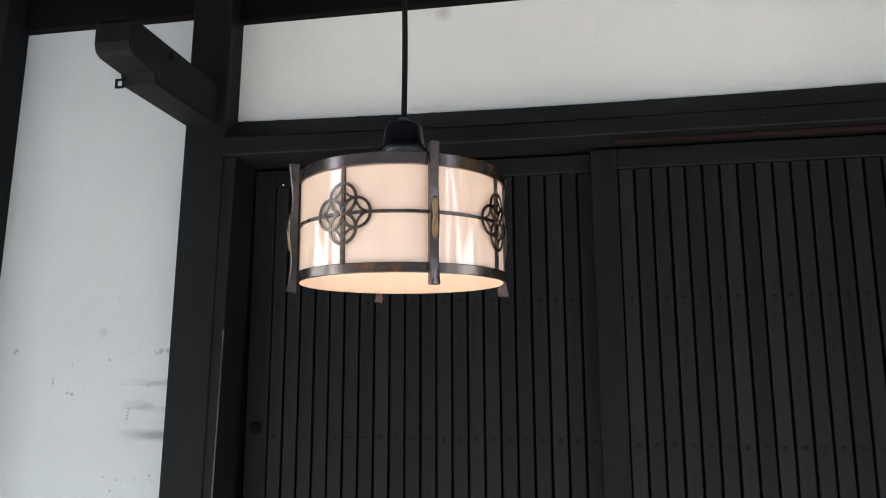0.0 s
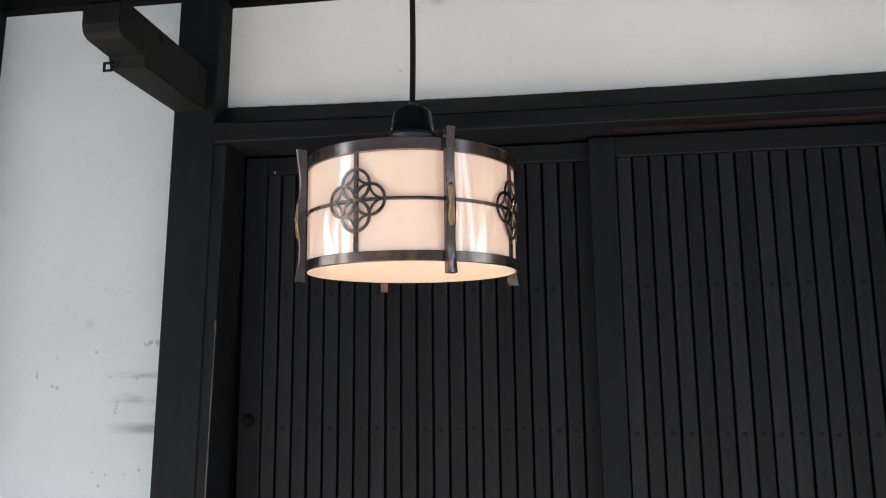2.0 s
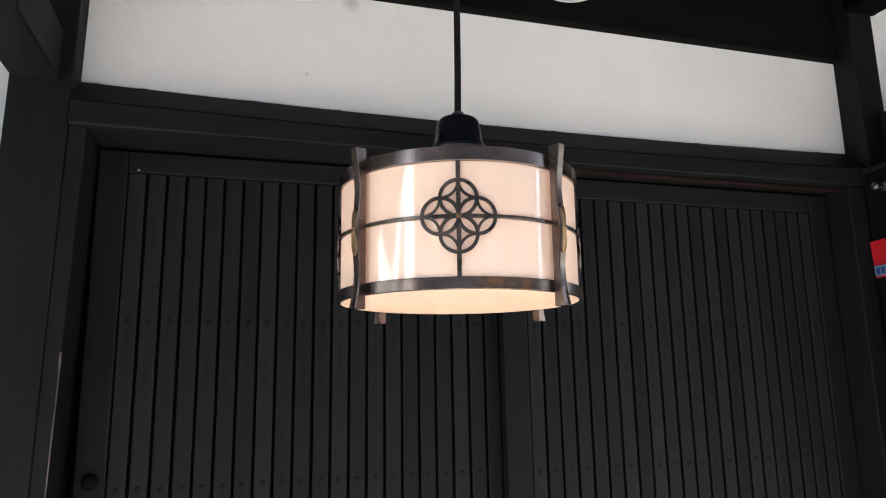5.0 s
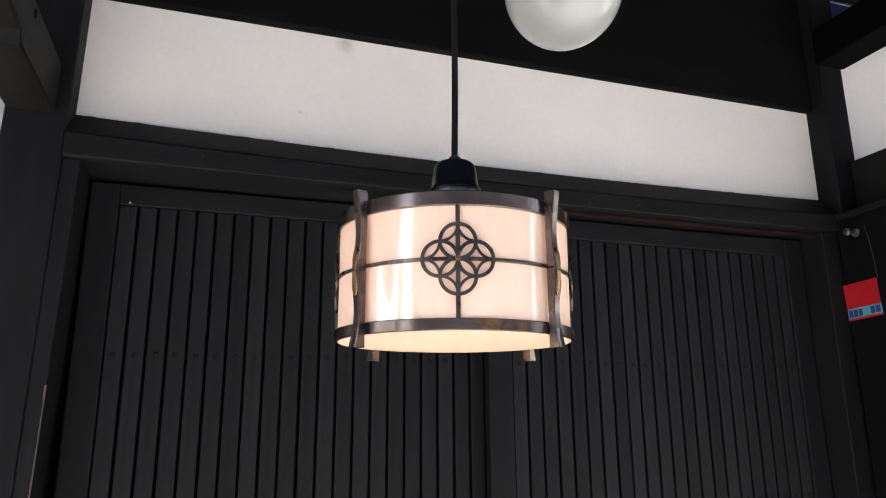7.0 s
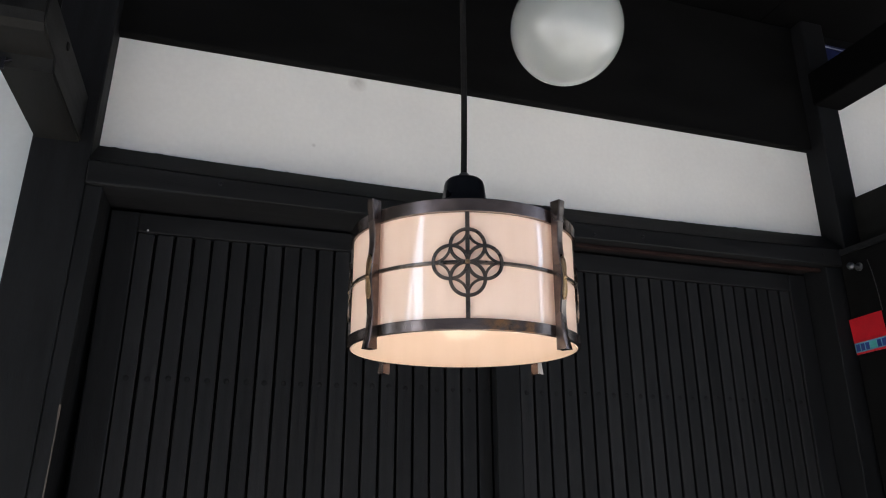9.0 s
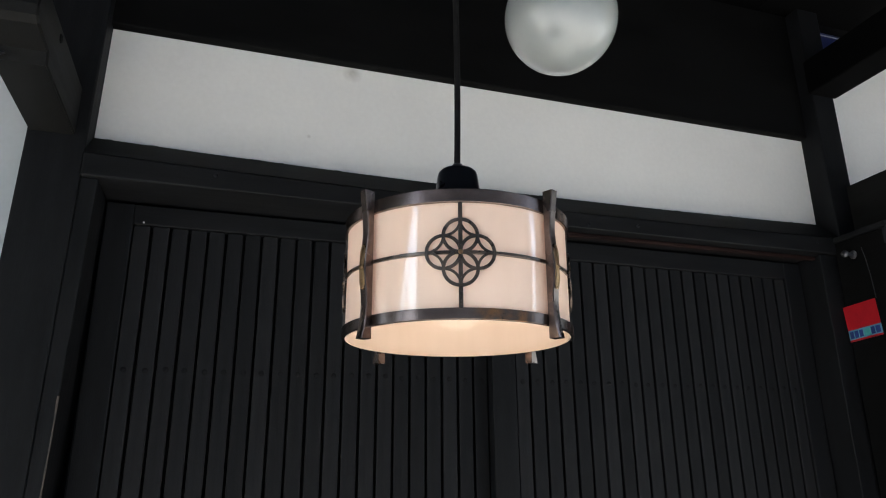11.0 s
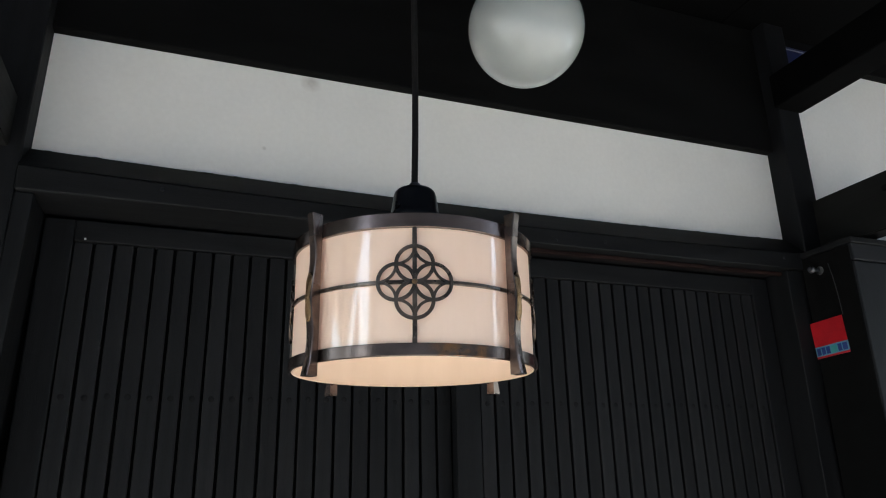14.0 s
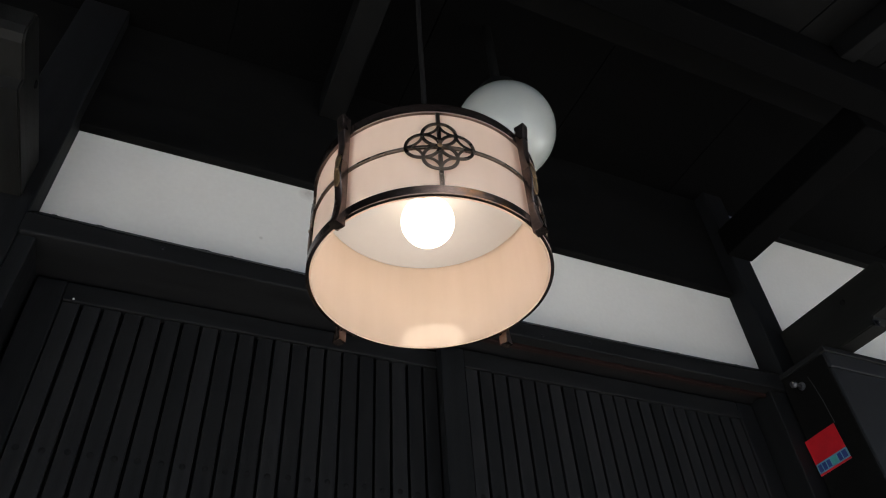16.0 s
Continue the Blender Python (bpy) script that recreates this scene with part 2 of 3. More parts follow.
    l.new(mx, b.inputs["Base Color"])
    return m


def rusty_bronze():
    """Bronze with orange rust blooms and pits."""
    m = mat("rusted_bronze", (0.165, 0.122, 0.108), 0.22, 0.95, var=0.5, scale=11, fine=90, bump=0.04, tint=(0.075, 0.054, 0.048))
    n, l = m.node_tree.nodes, m.node_tree.links
    b = n["Principled BSDF"]
    base = b.inputs["Base Color"].links[0].from_socket
    co, nz, r, c = n.new("ShaderNodeTexCoord"), n.new("ShaderNodeTexNoise"), n.new("ShaderNodeMapRange"), n.new("ShaderNodeMix")
    nz.inputs["Scale"].default_value, nz.inputs["Detail"].default_value = 9.0, 8
    l.new(co.outputs["Object"], nz.inputs["Vector"])
    r.inputs["From Min"].default_value, r.inputs["From Max"].default_value = 0.63, 0.74
    l.new(nz.outputs["Fac"], r.inputs["Value"])
    c.data_type = "RGBA"
    l.new(r.outputs[0], c.inputs[0])
    l.new(base, c.inputs[6])
    c.inputs[7].default_value = (0.42, 0.19, 0.06, 1)
    last = c.outputs[2]
    for ang, z, size, k in ((-92, 1.673, 0.028, 0.9), (-80, 1.674, 0.012, 0.8), (-42, 1.812, 0.026, 0.7), (150, 1.674, 0.03, 0.8)):
        d, r2, mu, c2, n2 = n.new("ShaderNodeVectorMath"), n.new("ShaderNodeMapRange"), n.new("ShaderNodeMath"), n.new("ShaderNodeMix"), n.new("ShaderNodeTexNoise")
        d.operation, mu.operation, c2.data_type = "DISTANCE", "MULTIPLY", "RGBA"
        d.inputs[1].default_value = (0.148 * math.cos(radians(ang)), 0.148 * math.sin(radians(ang)), z)
        l.new(co.outputs["Object"], d.inputs[0])
        r2.inputs["From Min"].default_value, r2.inputs["From Max"].default_value, r2.inputs["To Max"].default_value = size, size * 0.3, k
        l.new(d.outputs["Value"], r2.inputs["Value"])
        n2.inputs["Scale"].default_value, n2.inputs["Detail"].default_value = 120, 5
        l.new(co.outputs["Object"], n2.inputs["Vector"])
        r3 = n.new("ShaderNodeMapRange")
        r3.inputs["From Min"].default_value, r3.inputs["From Max"].default_value = 0.40, 0.62
        l.new(n2.outputs["Fac"], r3.inputs["Value"])
        l.new(r2.outputs[0], mu.inputs[0])
        l.new(r3.outputs[0], mu.inputs[1])
        l.new(mu.outputs[0], c2.inputs[0])
        l.new(last, c2.inputs[6])
        c2.inputs[7].default_value = (0.42, 0.20, 0.085, 1)
        last = c2.outputs[2]
    pits, r4, c3 = n.new("ShaderNodeTexNoise"), n.new("ShaderNodeMapRange"), n.new("ShaderNodeMix")
    pits.inputs["Scale"].default_value = 260
    l.new(co.outputs["Object"], pits.inputs["Vector"])
    r4.inputs["From Min"].default_value, r4.inputs["From Max"].default_value = 0.71, 0.76
    l.new(pits.outputs["Fac"], r4.inputs["Value"])
    c3.data_type = "RGBA"
    l.new(r4.outputs[0], c3.inputs[0])
    l.new(last, c3.inputs[6])
    c3.inputs[7].default_value = (0.02, 0.013, 0.01, 1)
    l.new(c3.outputs[2], b.inputs["Base Color"])
    return m


def stained_plaster():
    """Plaster with one faint brown spot and thin weathering."""
    m = mat("stained_plaster", (0.74, 0.73, 0.70), 0.9, var=0.07, scale=2.2, fine=90, bump=0.12, spec=0.2)
    n, l = m.node_tree.nodes, m.node_tree.links
    b = n["Principled BSDF"]
    mx = b.inputs["Base Color"].links[0].from_socket
    co = n.new("ShaderNodeTexCoord")
    for at, size, k in (((-0.235, 1.624, 2.415), 0.026, 0.75), ((-0.33, 1.624, 2.235), 0.006, 0.5), ((0.95, 1.624, 2.40), 0.05, 0.10), ((-0.6, 1.624, 2.40), 0.09, 0.07)):
        d, r, c, nz = n.new("ShaderNodeVectorMath"), n.new("ShaderNodeMapRange"), n.new("ShaderNodeMix"), n.new("ShaderNodeTexNoise")
        nz.inputs["Scale"].default_value = 40
        l.new(co.outputs["Object"], nz.inputs["Vector"])
        d.operation = "DISTANCE"
        d.inputs[1].default_value = at
        l.new(co.outputs["Object"], d.inputs[0])
        r.inputs["From Min"].default_value, r.inputs["From Max"].default_value = size, size * 0.2
        r.inputs["To Max"].default_value = k
        l.new(d.outputs["Value"], r.inputs["Value"])
        mu = n.new("ShaderNodeMath")
        mu.operation = "MULTIPLY"
        l.new(r.outputs[0], mu.inputs[0])
        l.new(nz.outputs["Fac"], mu.inputs[1])
        c.data_type = "RGBA"
        l.new(mu.outputs[0], c.inputs[0])
        l.new(mx, c.inputs[6])
        c.inputs[7].default_value = (0.22, 0.18, 0.15, 1)
        mx = c.outputs[2]
    l.new(mx, b.inputs["Base Color"])
    return m


STAINED = stained_plaster()
ACRYLIC, OPAL, SMUDGED_SHADED, RUSTED = shade_material(), opal_material(), smudged_shaded_plaster(), rusty_bronze()
BULB = glow_material("lit_bulb_glass", (1.0, 0.80, 0.65), 0.53)


# ---- mesh helpers ----
def box(bm, x0, x1, y0, y1, z0, z1, bevel=0.0):
    r = bmesh.ops.create_cube(bm, size=1.0, matrix=Matrix.Translation(((x0 + x1) / 2, (y0 + y1) / 2, (z0 + z1) / 2)) @ Matrix.Diagonal((x1 - x0, y1 - y0, z1 - z0, 1)))
    if bevel:
        edges = {e for v in r["verts"] for e in v.link_edges}
        bmesh.ops.bevel(bm, geom=list(edges), offset=bevel, segments=2, profile=0.5, affect="EDGES")
    return bm


def boxes(*args, bevel=0.003):
    bm = bmesh.new()
    return box(bm, *args, bevel=bevel)


def lathe(profile, seg=48, closed=False):
    """A turned form from (radius, height) pairs about the z axis."""
    bm = bmesh.new()
    rings = []
    for r, z in profile:
        if r < 1e-6:
            rings.append([bm.verts.new((0, 0, z))])
        else:
            rings.append([bm.verts.new((r * math.cos(2 * math.pi * i / seg), r * math.sin(2 * math.pi * i / seg), z)) for i in range(seg)])
    pairs = list(zip(rings, rings[1:])) + ([(rings[-1], rings[0])] if closed else [])
    for a, b in pairs:
        for i in range(seg):
            j = (i + 1) % seg
            if len(a) == 1 and len(b) == 1:
                continue
            if len(a) == 1:
                bm.faces.new((a[0], b[j], b[i]))
            elif len(b) == 1:
                bm.faces.new((a[i], a[j], b[0]))
            else:
                bm.faces.new((a[i], a[j], b[j], b[i]))
    bmesh.ops.recalc_face_normals(bm, faces=bm.faces)
    return bm


def finish(name, bm, material, smooth=False):
    me = bpy.data.meshes.new(name)
    if smooth:
        for f in bm.faces:
            f.smooth = True
        for e in bm.edges:
            if len(e.link_faces) == 2 and e.calc_face_angle(0) > radians(35):
                e.smooth = False
    bm.to_mesh(me)
    bm.free()
    me.materials.append(material)
    return me


def part(name, bm, material, parent, label="", smooth=False):
    ob = new(name, finish(name, bm, material, smooth))
    ob.parent = parent
    return tagged(ob, label)


def built(name, bm, material, label, category="", kind="structure", smooth=False):
    return tagged(new(name, finish(name, bm, material, smooth)), label, category, "", kind)


# ---- the large structure ----
WALL_Y, FRONT_Y = 1.624, 1.560          # plaster face, timber face
POST_L, POST_R = (-0.872, -0.766), (1.115, 1.195)
HEAD, PANEL_LOW, PANEL_TOP = 2.056, 2.165, 2.430

built("ground", boxes(-30, 30, -30, 6, -0.2, 0, bevel=0), GROUND, "grey stone paving before the entrance", "ground")
built("wall_left", boxes(-1.45, POST_L[0], WALL_Y, WALL_Y + 0.09, 0, 2.457, bevel=0), SMUDGED_SHADED, "off-white plaster wall, dimmed and blued for shade, with grey rub marks beside the post", "wall")
built("wall_right", boxes(POST_R[1], 3.2, WALL_Y, WALL_Y + 0.09, 0, 2.785, bevel=0), PLASTER, "off-white plaster wall beyond the black post", "wall")
built("wall_upper", boxes(POST_L[1], POST_R[0], WALL_Y, 1.712, PANEL_LOW - 0.03, PANEL_TOP, bevel=0), STAINED, "off-white plaster panel between lintel and upper beam", "wall")
def leaning(bm, k0, k1=None, pivot=2.1):
    """Old timbers lean a little: the low end drifts sideways, each face at its own rate."""
    xs = [v.co.x for v in bm.verts]
    a, b = min(xs), max(xs)
    for v in bm.verts:
        f = (v.co.x - a) / (b - a)
        v.co.x += (v.co.z - pivot) * (k0 * (1 - f) + (k0 if k1 is None else k1) * f)
    return bm


built("post_left", leaning(boxes(*POST_L, FRONT_Y, 1.75, 0, 2.85, bevel=0.004), 0.014), WOOD, "black-stained square timber post", "post")
built("post_right", boxes(*POST_R, FRONT_Y - 0.004, 1.75, 0, 2.85, bevel=0.004), WOOD, "black-stained square timber post at the door", "post")
built("post_corner", leaning(boxes(-1.53, -1.402, 1.545, 1.75, 0, 2.85, bevel=0.004), 0.018), WOOD, "black-stained timber post closing the plaster wall", "post")
built("jamb_left", leaning(boxes(POST_L[1], -0.734, FRONT_Y + 0.003, 1.75, 0, HEAD, bevel=0.003), 0.0142, 0.024), WOOD, "black-stained door jamb with a worn edge", "door jamb")
built("jamb_right", boxes(1.046, POST_R[0], FRONT_Y + 0.006, 1.75, 0, HEAD, bevel=0.003), WOOD, "black-stained door jamb", "door jamb")


def sagged(x0, x1, y0, y1, z0, z1, sag0, sag1, bevel=0.004, n=24):
    """A long timber that has sunk a little between its ends."""
    bm = boxes(x0, x1, y0, y1, z0, z1, bevel=bevel)
    for i in range(1, n):
        x = x0 + (x1 - x0) * i / n
        bmesh.ops.bisect_plane(bm, geom=bm.verts[:] + bm.edges[:] + bm.faces[:], plane_co=(x, 0, 0), plane_no=(1, 0, 0))
    for v in bm.verts:
        f = (v.co.x - x0) / (x1 - x0)
        w = 1 - (2 * f - 1) ** 2 + 0.04 * noise.noise((v.co.x * 9, 0, v.co.z))
        k = (v.co.z - z0) / (z1 - z0)
        v.co.z -= w * (sag0 * (1 - k) + sag1 * k)
    return bm


built("lintel", sagged(POST_L[1], POST_R[0], FRONT_Y - 0.008, 1.75, HEAD, 2.105, 0.002, 0.012), WOOD_X, "black-stained timber lintel over the sliding doors", "lintel")
bm = sagged(POST_L[1], POST_R[0], FRONT_Y - 0.0072, WALL_Y - 0.0005, 2.1055, PANEL_LOW, 0.012, 0.012, 0)
for v in bm.verts:
    if v.co.y < 1.6 and v.co.z > 2.13:
        v.co.y = 1.617
built("trim_lintel", bm, WOOD_X, "sloping black top of the lintel under the plaster", "trim")
built("trim_track", sagged(0.16, 1.043, 1.580, 1.592, HEAD - 0.012, HEAD - 0.003, 0.001, 0.001, 0.001), REDWOOD, "dark red ochre lip of the door track", "trim")
built("beam_upper", boxes(POST_L[1], POST_R[0], 1.600, 1.74, PANEL_TOP, 2.85, bevel=0.004), DULL_BLACK, "dull black timber beam above the plaster panel", "beam")
built("beam_left", boxes(-1.385, POST_L[0], 1.600, 1.74, 2.457, 2.85, bevel=0.004), DULL_BLACK, "dull black timber beam above the plaster wall", "beam")
built("beam_right", boxes(POST_R[1], 3.2, 1.600, 1.74, 2.785, 2.85, bevel=0.003), DULL_BLACK, "dull black timber beam above the plaster wall", "beam")
built("wall_far_left", boxes(-6, -1.53, WALL_Y, 1.74, 0, 2.85, bevel=0), WOOD, "black board wall past the corner post", "wall")
built("wall_far_right", boxes(3.2, 6, WALL_Y, 1.74, 0, 2.85, bevel=0), WOOD, "black board wall", "wall")
built("wall_back", boxes(-0.9, 1.25, 1.80, 1.86, 0, 2.3, bevel=0), DULL_BLACK, "dark board behind the sliding doors", "wall")
# ceiling, eave beam and tie beam have the shade in their base colour
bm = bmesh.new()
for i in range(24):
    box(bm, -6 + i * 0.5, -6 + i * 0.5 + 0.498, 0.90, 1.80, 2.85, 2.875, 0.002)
built("ceiling", bm, SHADED, "black board ceiling under the eaves, shade put into its colour", "ceiling")
built("beam_purlin", boxes(-6, 6, 0.925, 1.005, 2.600, 2.760, bevel=0.005), SHADED, "black-stained eave beam running along the front, darkened for shade", "beam")
built("beam_tie", boxes(1.098, 1.200, 1.005, FRONT_Y - 0.004, 2.548, 2.655, bevel=0.005), SHADED, "black-stained tie beam from the post to the eave beam, darkened for shade", "beam")
built("beam_joist", boxes(-0.235, -0.165, 1.006, 1.599, 2.700, 2.800, bevel=0.004), WOOD_Y_SHADED, "black-stained joist between the eave beam and the wall, darkened for shade", "beam")
# sloping eave boards on rafters, their colour lowered to hold the shade
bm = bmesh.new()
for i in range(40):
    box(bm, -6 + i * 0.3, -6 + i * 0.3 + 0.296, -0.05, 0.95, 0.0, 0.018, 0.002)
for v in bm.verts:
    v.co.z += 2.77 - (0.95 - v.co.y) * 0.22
built("ceiling_eave", bm, WOOD_Y_SHADED, "dark boards under the sloping eave, shade put into their colour", "ceiling")
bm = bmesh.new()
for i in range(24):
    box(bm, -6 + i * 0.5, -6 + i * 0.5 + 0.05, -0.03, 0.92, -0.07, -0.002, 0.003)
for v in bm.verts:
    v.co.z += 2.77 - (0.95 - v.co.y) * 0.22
built("trim_rafters", bm, WOOD_Y_SHADED, "black rafters under the eave boards, darkened for shade", "rafter")
bm = boxes(-6, 6, -0.09, 1.9, 0.0, 0.04, bevel=0)
for v in bm.verts:
    v.co.z += 2.80 - (0.95 - v.co.y) * 0.22 if v.co.y < 0.95 else 3.01
built("roof", bm, DULL_BLACK, "plain roof boards over the eaves", "roof")
built("wall_street", boxes(-6.0, 5.0, -7.3, -7.0, 0, 8.4, bevel=0), STREET, "plain dark house front across the lane", "wall")
built("wall_street_right", boxes(5.0, 14.6, -7.3, -7.0, 0, 7.2, bevel=0), STREET, "plain dark house front across the lane", "wall")
built("wall_street_left", boxes(-13.4, -6.0, -7.3, -7.0, 0, 7.2, bevel=0), STREET, "plain dark house front across the lane", "wall")
built("wall_street_far", boxes(16.8, 29, -7.3, -7.0, 0, 7.0, bevel=0), STREET, "plain dark house front past the gap in the lane", "wall")
built("wall_street_end", boxes(-29, -20.5, -7.3, -7.0, 0, 7.0, bevel=0), STREET, "plain dark house front at the end of the lane", "wall")


# ---- sliding doors of vertical slats ----
def sliding_door(name, x0, x1, y, slat0, pitch, count, slat_top, rows, label):
    door = tagged(new(name), label, "sliding door", "entrance doors", "structure")
    door.location = (x0, y, 0.03)
    w, top = x1 - x0, HEAD - 0.008 - 0.03
    a, b = slat0 - x0, slat0 - x0 + pitch * count
    part("stile", boxes(0, a, 0, 0.028, 0, top), WOOD, door)
    part("stile", boxes(b, w, 0, 0.028, 0, top), WOOD, door)
    part("top_rail", boxes(a, b, 0.001, 0.028, slat_top - 0.03, top), WOOD_X, door)
    part("bottom_rail", boxes(a, b, 0.001, 0.028, 0, 0.16), WOOD_X, door)
    part("backing_board", boxes(a, b, 0.021, 0.027, 0.16, slat_top - 0.03, bevel=0), DULL_BLACK, door)
    slat = finish("slat", boxes(0, pitch - 0.0062, 0, 0.014, 0.161, slat_top - 0.031, bevel=0.0012), SLAT)
    nail = finish("nail", lathe([(0, -0.0006), (0.0036, -0.0008), (0.0058, 0.0), (0.0058, 0.002)], 12), NAILHEAD, True)
    for i in range(count):
        s = new("slat", slat)
        s.parent, s.location = door, (a + i * pitch + 0.0031 + random.uniform(-0.0004, 0.0004), 0.006 + random.uniform(-0.0006, 0.0006), 0)
        for z in rows:
            k = new("nail", nail)
            k.parent = s
            k.matrix_basis = pose(pitch / 2 - 0.003 + random.uniform(-0.002, 0.002), 0, z - 0.03 + random.uniform(-0.002, 0.002), -90, 0, 0)
    return door


sliding_door("door_1", 0.108, 1.041, 1.636, 0.1663, 0.0372, 22, 2.000, (1.700, 1.384), "black slatted wooden sliding door standing in front, closed")
sliding_door("door_2", -0.731, 0.205, 1.667, -0.6767, 0.0376, 22, 2.004, (1.704, 1.388), "black slatted wooden sliding door running behind, closed")


# ---- brackets on the posts ----
def bracket(name, x0, x1, top, low, y_end, label):
    """A projecting arm with a rounded nose, stepped below."""
    pts = [(FRONT_Y - 0.005, low), (y_end + 0.095, low), (y_end + 0.088, low + 0.022), (y_end + 0.018, low + 0.026),
           (y_end + 0.005, low + 0.034), (y_end, low + 0.05), (y_end, top - 0.012), (y_end + 0.012, top), (FRONT_Y - 0.005, top)]
    bm = bmesh.new()
    left = [bm.verts.new((x0, y, z)) for y, z in pts]
    right = [bm.verts.new((x1, y, z)) for y, z in pts]
    bm.faces.new(left)
    bm.faces.new(right[::-1])
    for i in range(len(pts)):
        j = (i + 1) % len(pts)
        bm.faces.new((left[j], left[i], right[i], right[j]))
    bmesh.ops.recalc_face_normals(bm, faces=bm.faces)
    bmesh.ops.bevel(bm, geom=[e for e in bm.edges if abs(e.verts[0].co.x - e.verts[1].co.x) < 1e-6], offset=0.003, segments=2, affect="EDGES")
    arm = built(name, bm, ARM, label, "bracket")
    # a peg hole with its dark plug
    plug = lathe([(0, -0.002), (0.007, -0.002), (0.009, 0.001), (0.009, 0.006)], 14)
    p = part("plug", plug, DULL_BLACK, arm, "dark wooden plug")
    p.matrix_basis = pose(x1, y_end + 0.14, (top + low) / 2 + 0.03, 0, -90, 0) if x0 < 0 else pose(x0, y_end + 0.14, (top + low) / 2 + 0.03, 0, 90, 0)
    return arm


bracket("bracket_left", -0.867, -0.786, 2.240, 2.138, 1.205, "black timber arm projecting from the post")
bracket("bracket_right", 1.172, 1.232, 2.264, 2.118, 1.200, "black timber arm projecting from the post by the cabinet")


def metal_loop(at):
    """A small square iron loop screwed under the arm."""
    bm = bmesh.new()
    for a in ((-0.010, 0.010, -0.002, 0.002, -0.010, -0.006), (-0.010, 0.010, -0.002, 0.002, 0.006, 0.010), (-0.010, -0.006, -0.002, 0.002, -0.006, 0.006), (0.006, 0.010, -0.002, 0.002, -0.006, 0.006)):
        box(bm, *a)
    ob = built("iron_loop", bm, BAKELITE, "small black iron loop under the timber arm", "hook", "")
    ob.location = at
    part("screw", lathe([(0, 0.0), (0.0024, 0.0), (0.0024, 0.012), (0, 0.012)], 10), BAKELITE, ob).matrix_basis = pose(0.008, 0, 0.002, 0, 60, 0)


metal_loop((-0.864, 1.290, 2.139))
metal_loop((1.175, 1.290, 2.120))


# ---- wooden cabinet against the post, with what is fixed to it ----
cabinet = tagged(new("cabinet"), "dark grey wooden cabinet standing against the black post", "cabinet")
cabinet.location = (1.090, 1.403, 0)
# side panel takes a blacker board to hold the shadow it stands in
part("side_panel", boxes(0, 0.022, 0.004, 0.153, 0, 2.085), DULL_BLACK, cabinet)
part("front_panel", boxes(0.001, 1.0, -0.001, 0.020, 0, 2.040), GREYBOARD, cabinet)
part("top_moulding", boxes(-0.004, 1.006, -0.008, 0.153, 2.086, 2.102), WOOD_X, cabinet)
part("top_rail", boxes(0.0005, 1.0, -0.004, 0.020, 2.042, 2.086), GREYBOARD, cabinet)

sticker = tagged(new("sticker"), "red security sticker with a pale blue strip on the cabinet side", "sticker")
sticker.location = (1.0895, 1.511, 1.865)
sticker.rotation_euler = (radians(-3), 0, 0)
part("red_field", boxes(-0.0012, 0, -0.049, 0.049, -0.017, 0.047, bevel=0), RED, sticker)
part("pale_strip", boxes(-0.0012, 0, -0.049, 0.049, -0.042, -0.017, bevel=0), PALE, sticker)
part("red_border", boxes(-0.0012, 0, -0.049, 0.049, -0.047, -0.042, bevel=0), RED, sticker)
for y0, y1 in ((-0.045, -0.032), (-0.029, -0.018), (0.006, 0.017), (0.020, 0.031), (0.034, 0.045)):
    part("printed_bar", boxes(-0.0017, -0.0012, y0, y1, -0.039, -0.021, bevel=0), NAVY, sticker)
part("printed_block", boxes(-0.0017, -0.0012, -0.015, 0.003, -0.039, -0.021, bevel=0), TEAL, sticker)

hook = built("screw_hook", lathe([(0, 0.0), (0.011, 0.0), (0.011, 0.003), (0.005, 0.005), (0.005, 0.022), (0.008, 0.024), (0.010, 0.030), (0.007, 0.036), (0, 0.038)], 20), STEEL,
             "small steel screw knob on the cabinet side", "hook", "", True)
hook.matrix_world = pose(1.090, 1.502, 2.040, 0, -90, 0)


def wire(points, radius, name, material):
    cu = bpy.data.curves.new(name, "CURVE")
    cu.dimensions, cu.bevel_depth, cu.bevel_resolution = "3D", radius, 3
    sp = cu.splines.new("POLY")
    sp.points.add(len(points) - 1)
    for p, c in zip(sp.points, points):
        p.co = (*c, 1)
    cu.materials.append(material)
    return cu


lead = tagged(new("cable", wire([(1.088, 1.474, 2.052), (1.088, 1.468, 2.02), (1.088, 1.463, 1.975), (1.0885, 1.460, 1.914)], 0.0010, "cable", GREYCABLE)),
              "thin grey cable running down the cabinet side", "cable")

# a small blue plate fixed to the wall over the tie beam
blue = tagged(new("wall_plate"), "small blue metal plate with a white edge on the dull black beam", "plate")
blue.location = (1.280, 1.598, 2.762)
part("board", boxes(-0.058, 0.058, -0.006, 0, -0.05, 0.05, bevel=0.0015), BLUE, blue)
part("white_edge", boxes(-0.056, 0.056, -0.0075, -0.0062, 0.038, 0.042, bevel=0), PALEGREY, blue)
for x0, x1, z0, z1 in ((0.004, 0.026, 0.006, 0.012), (0.008, 0.022, -0.008, 0.001), (0.0, 0.008, -0.016, -0.008)):
    part("printed_bar", boxes(x0, x1, -0.0075, -0.0062, z0, z1, bevel=0), PALEGREY, blue)

# ---- opal globe lamp ----
globe = tagged(new("globe_lamp"), "white opal glass globe ceiling lamp, switched off", "lamp")
globe.location = (0.134, 1.266, 2.403)
GR = 0.117
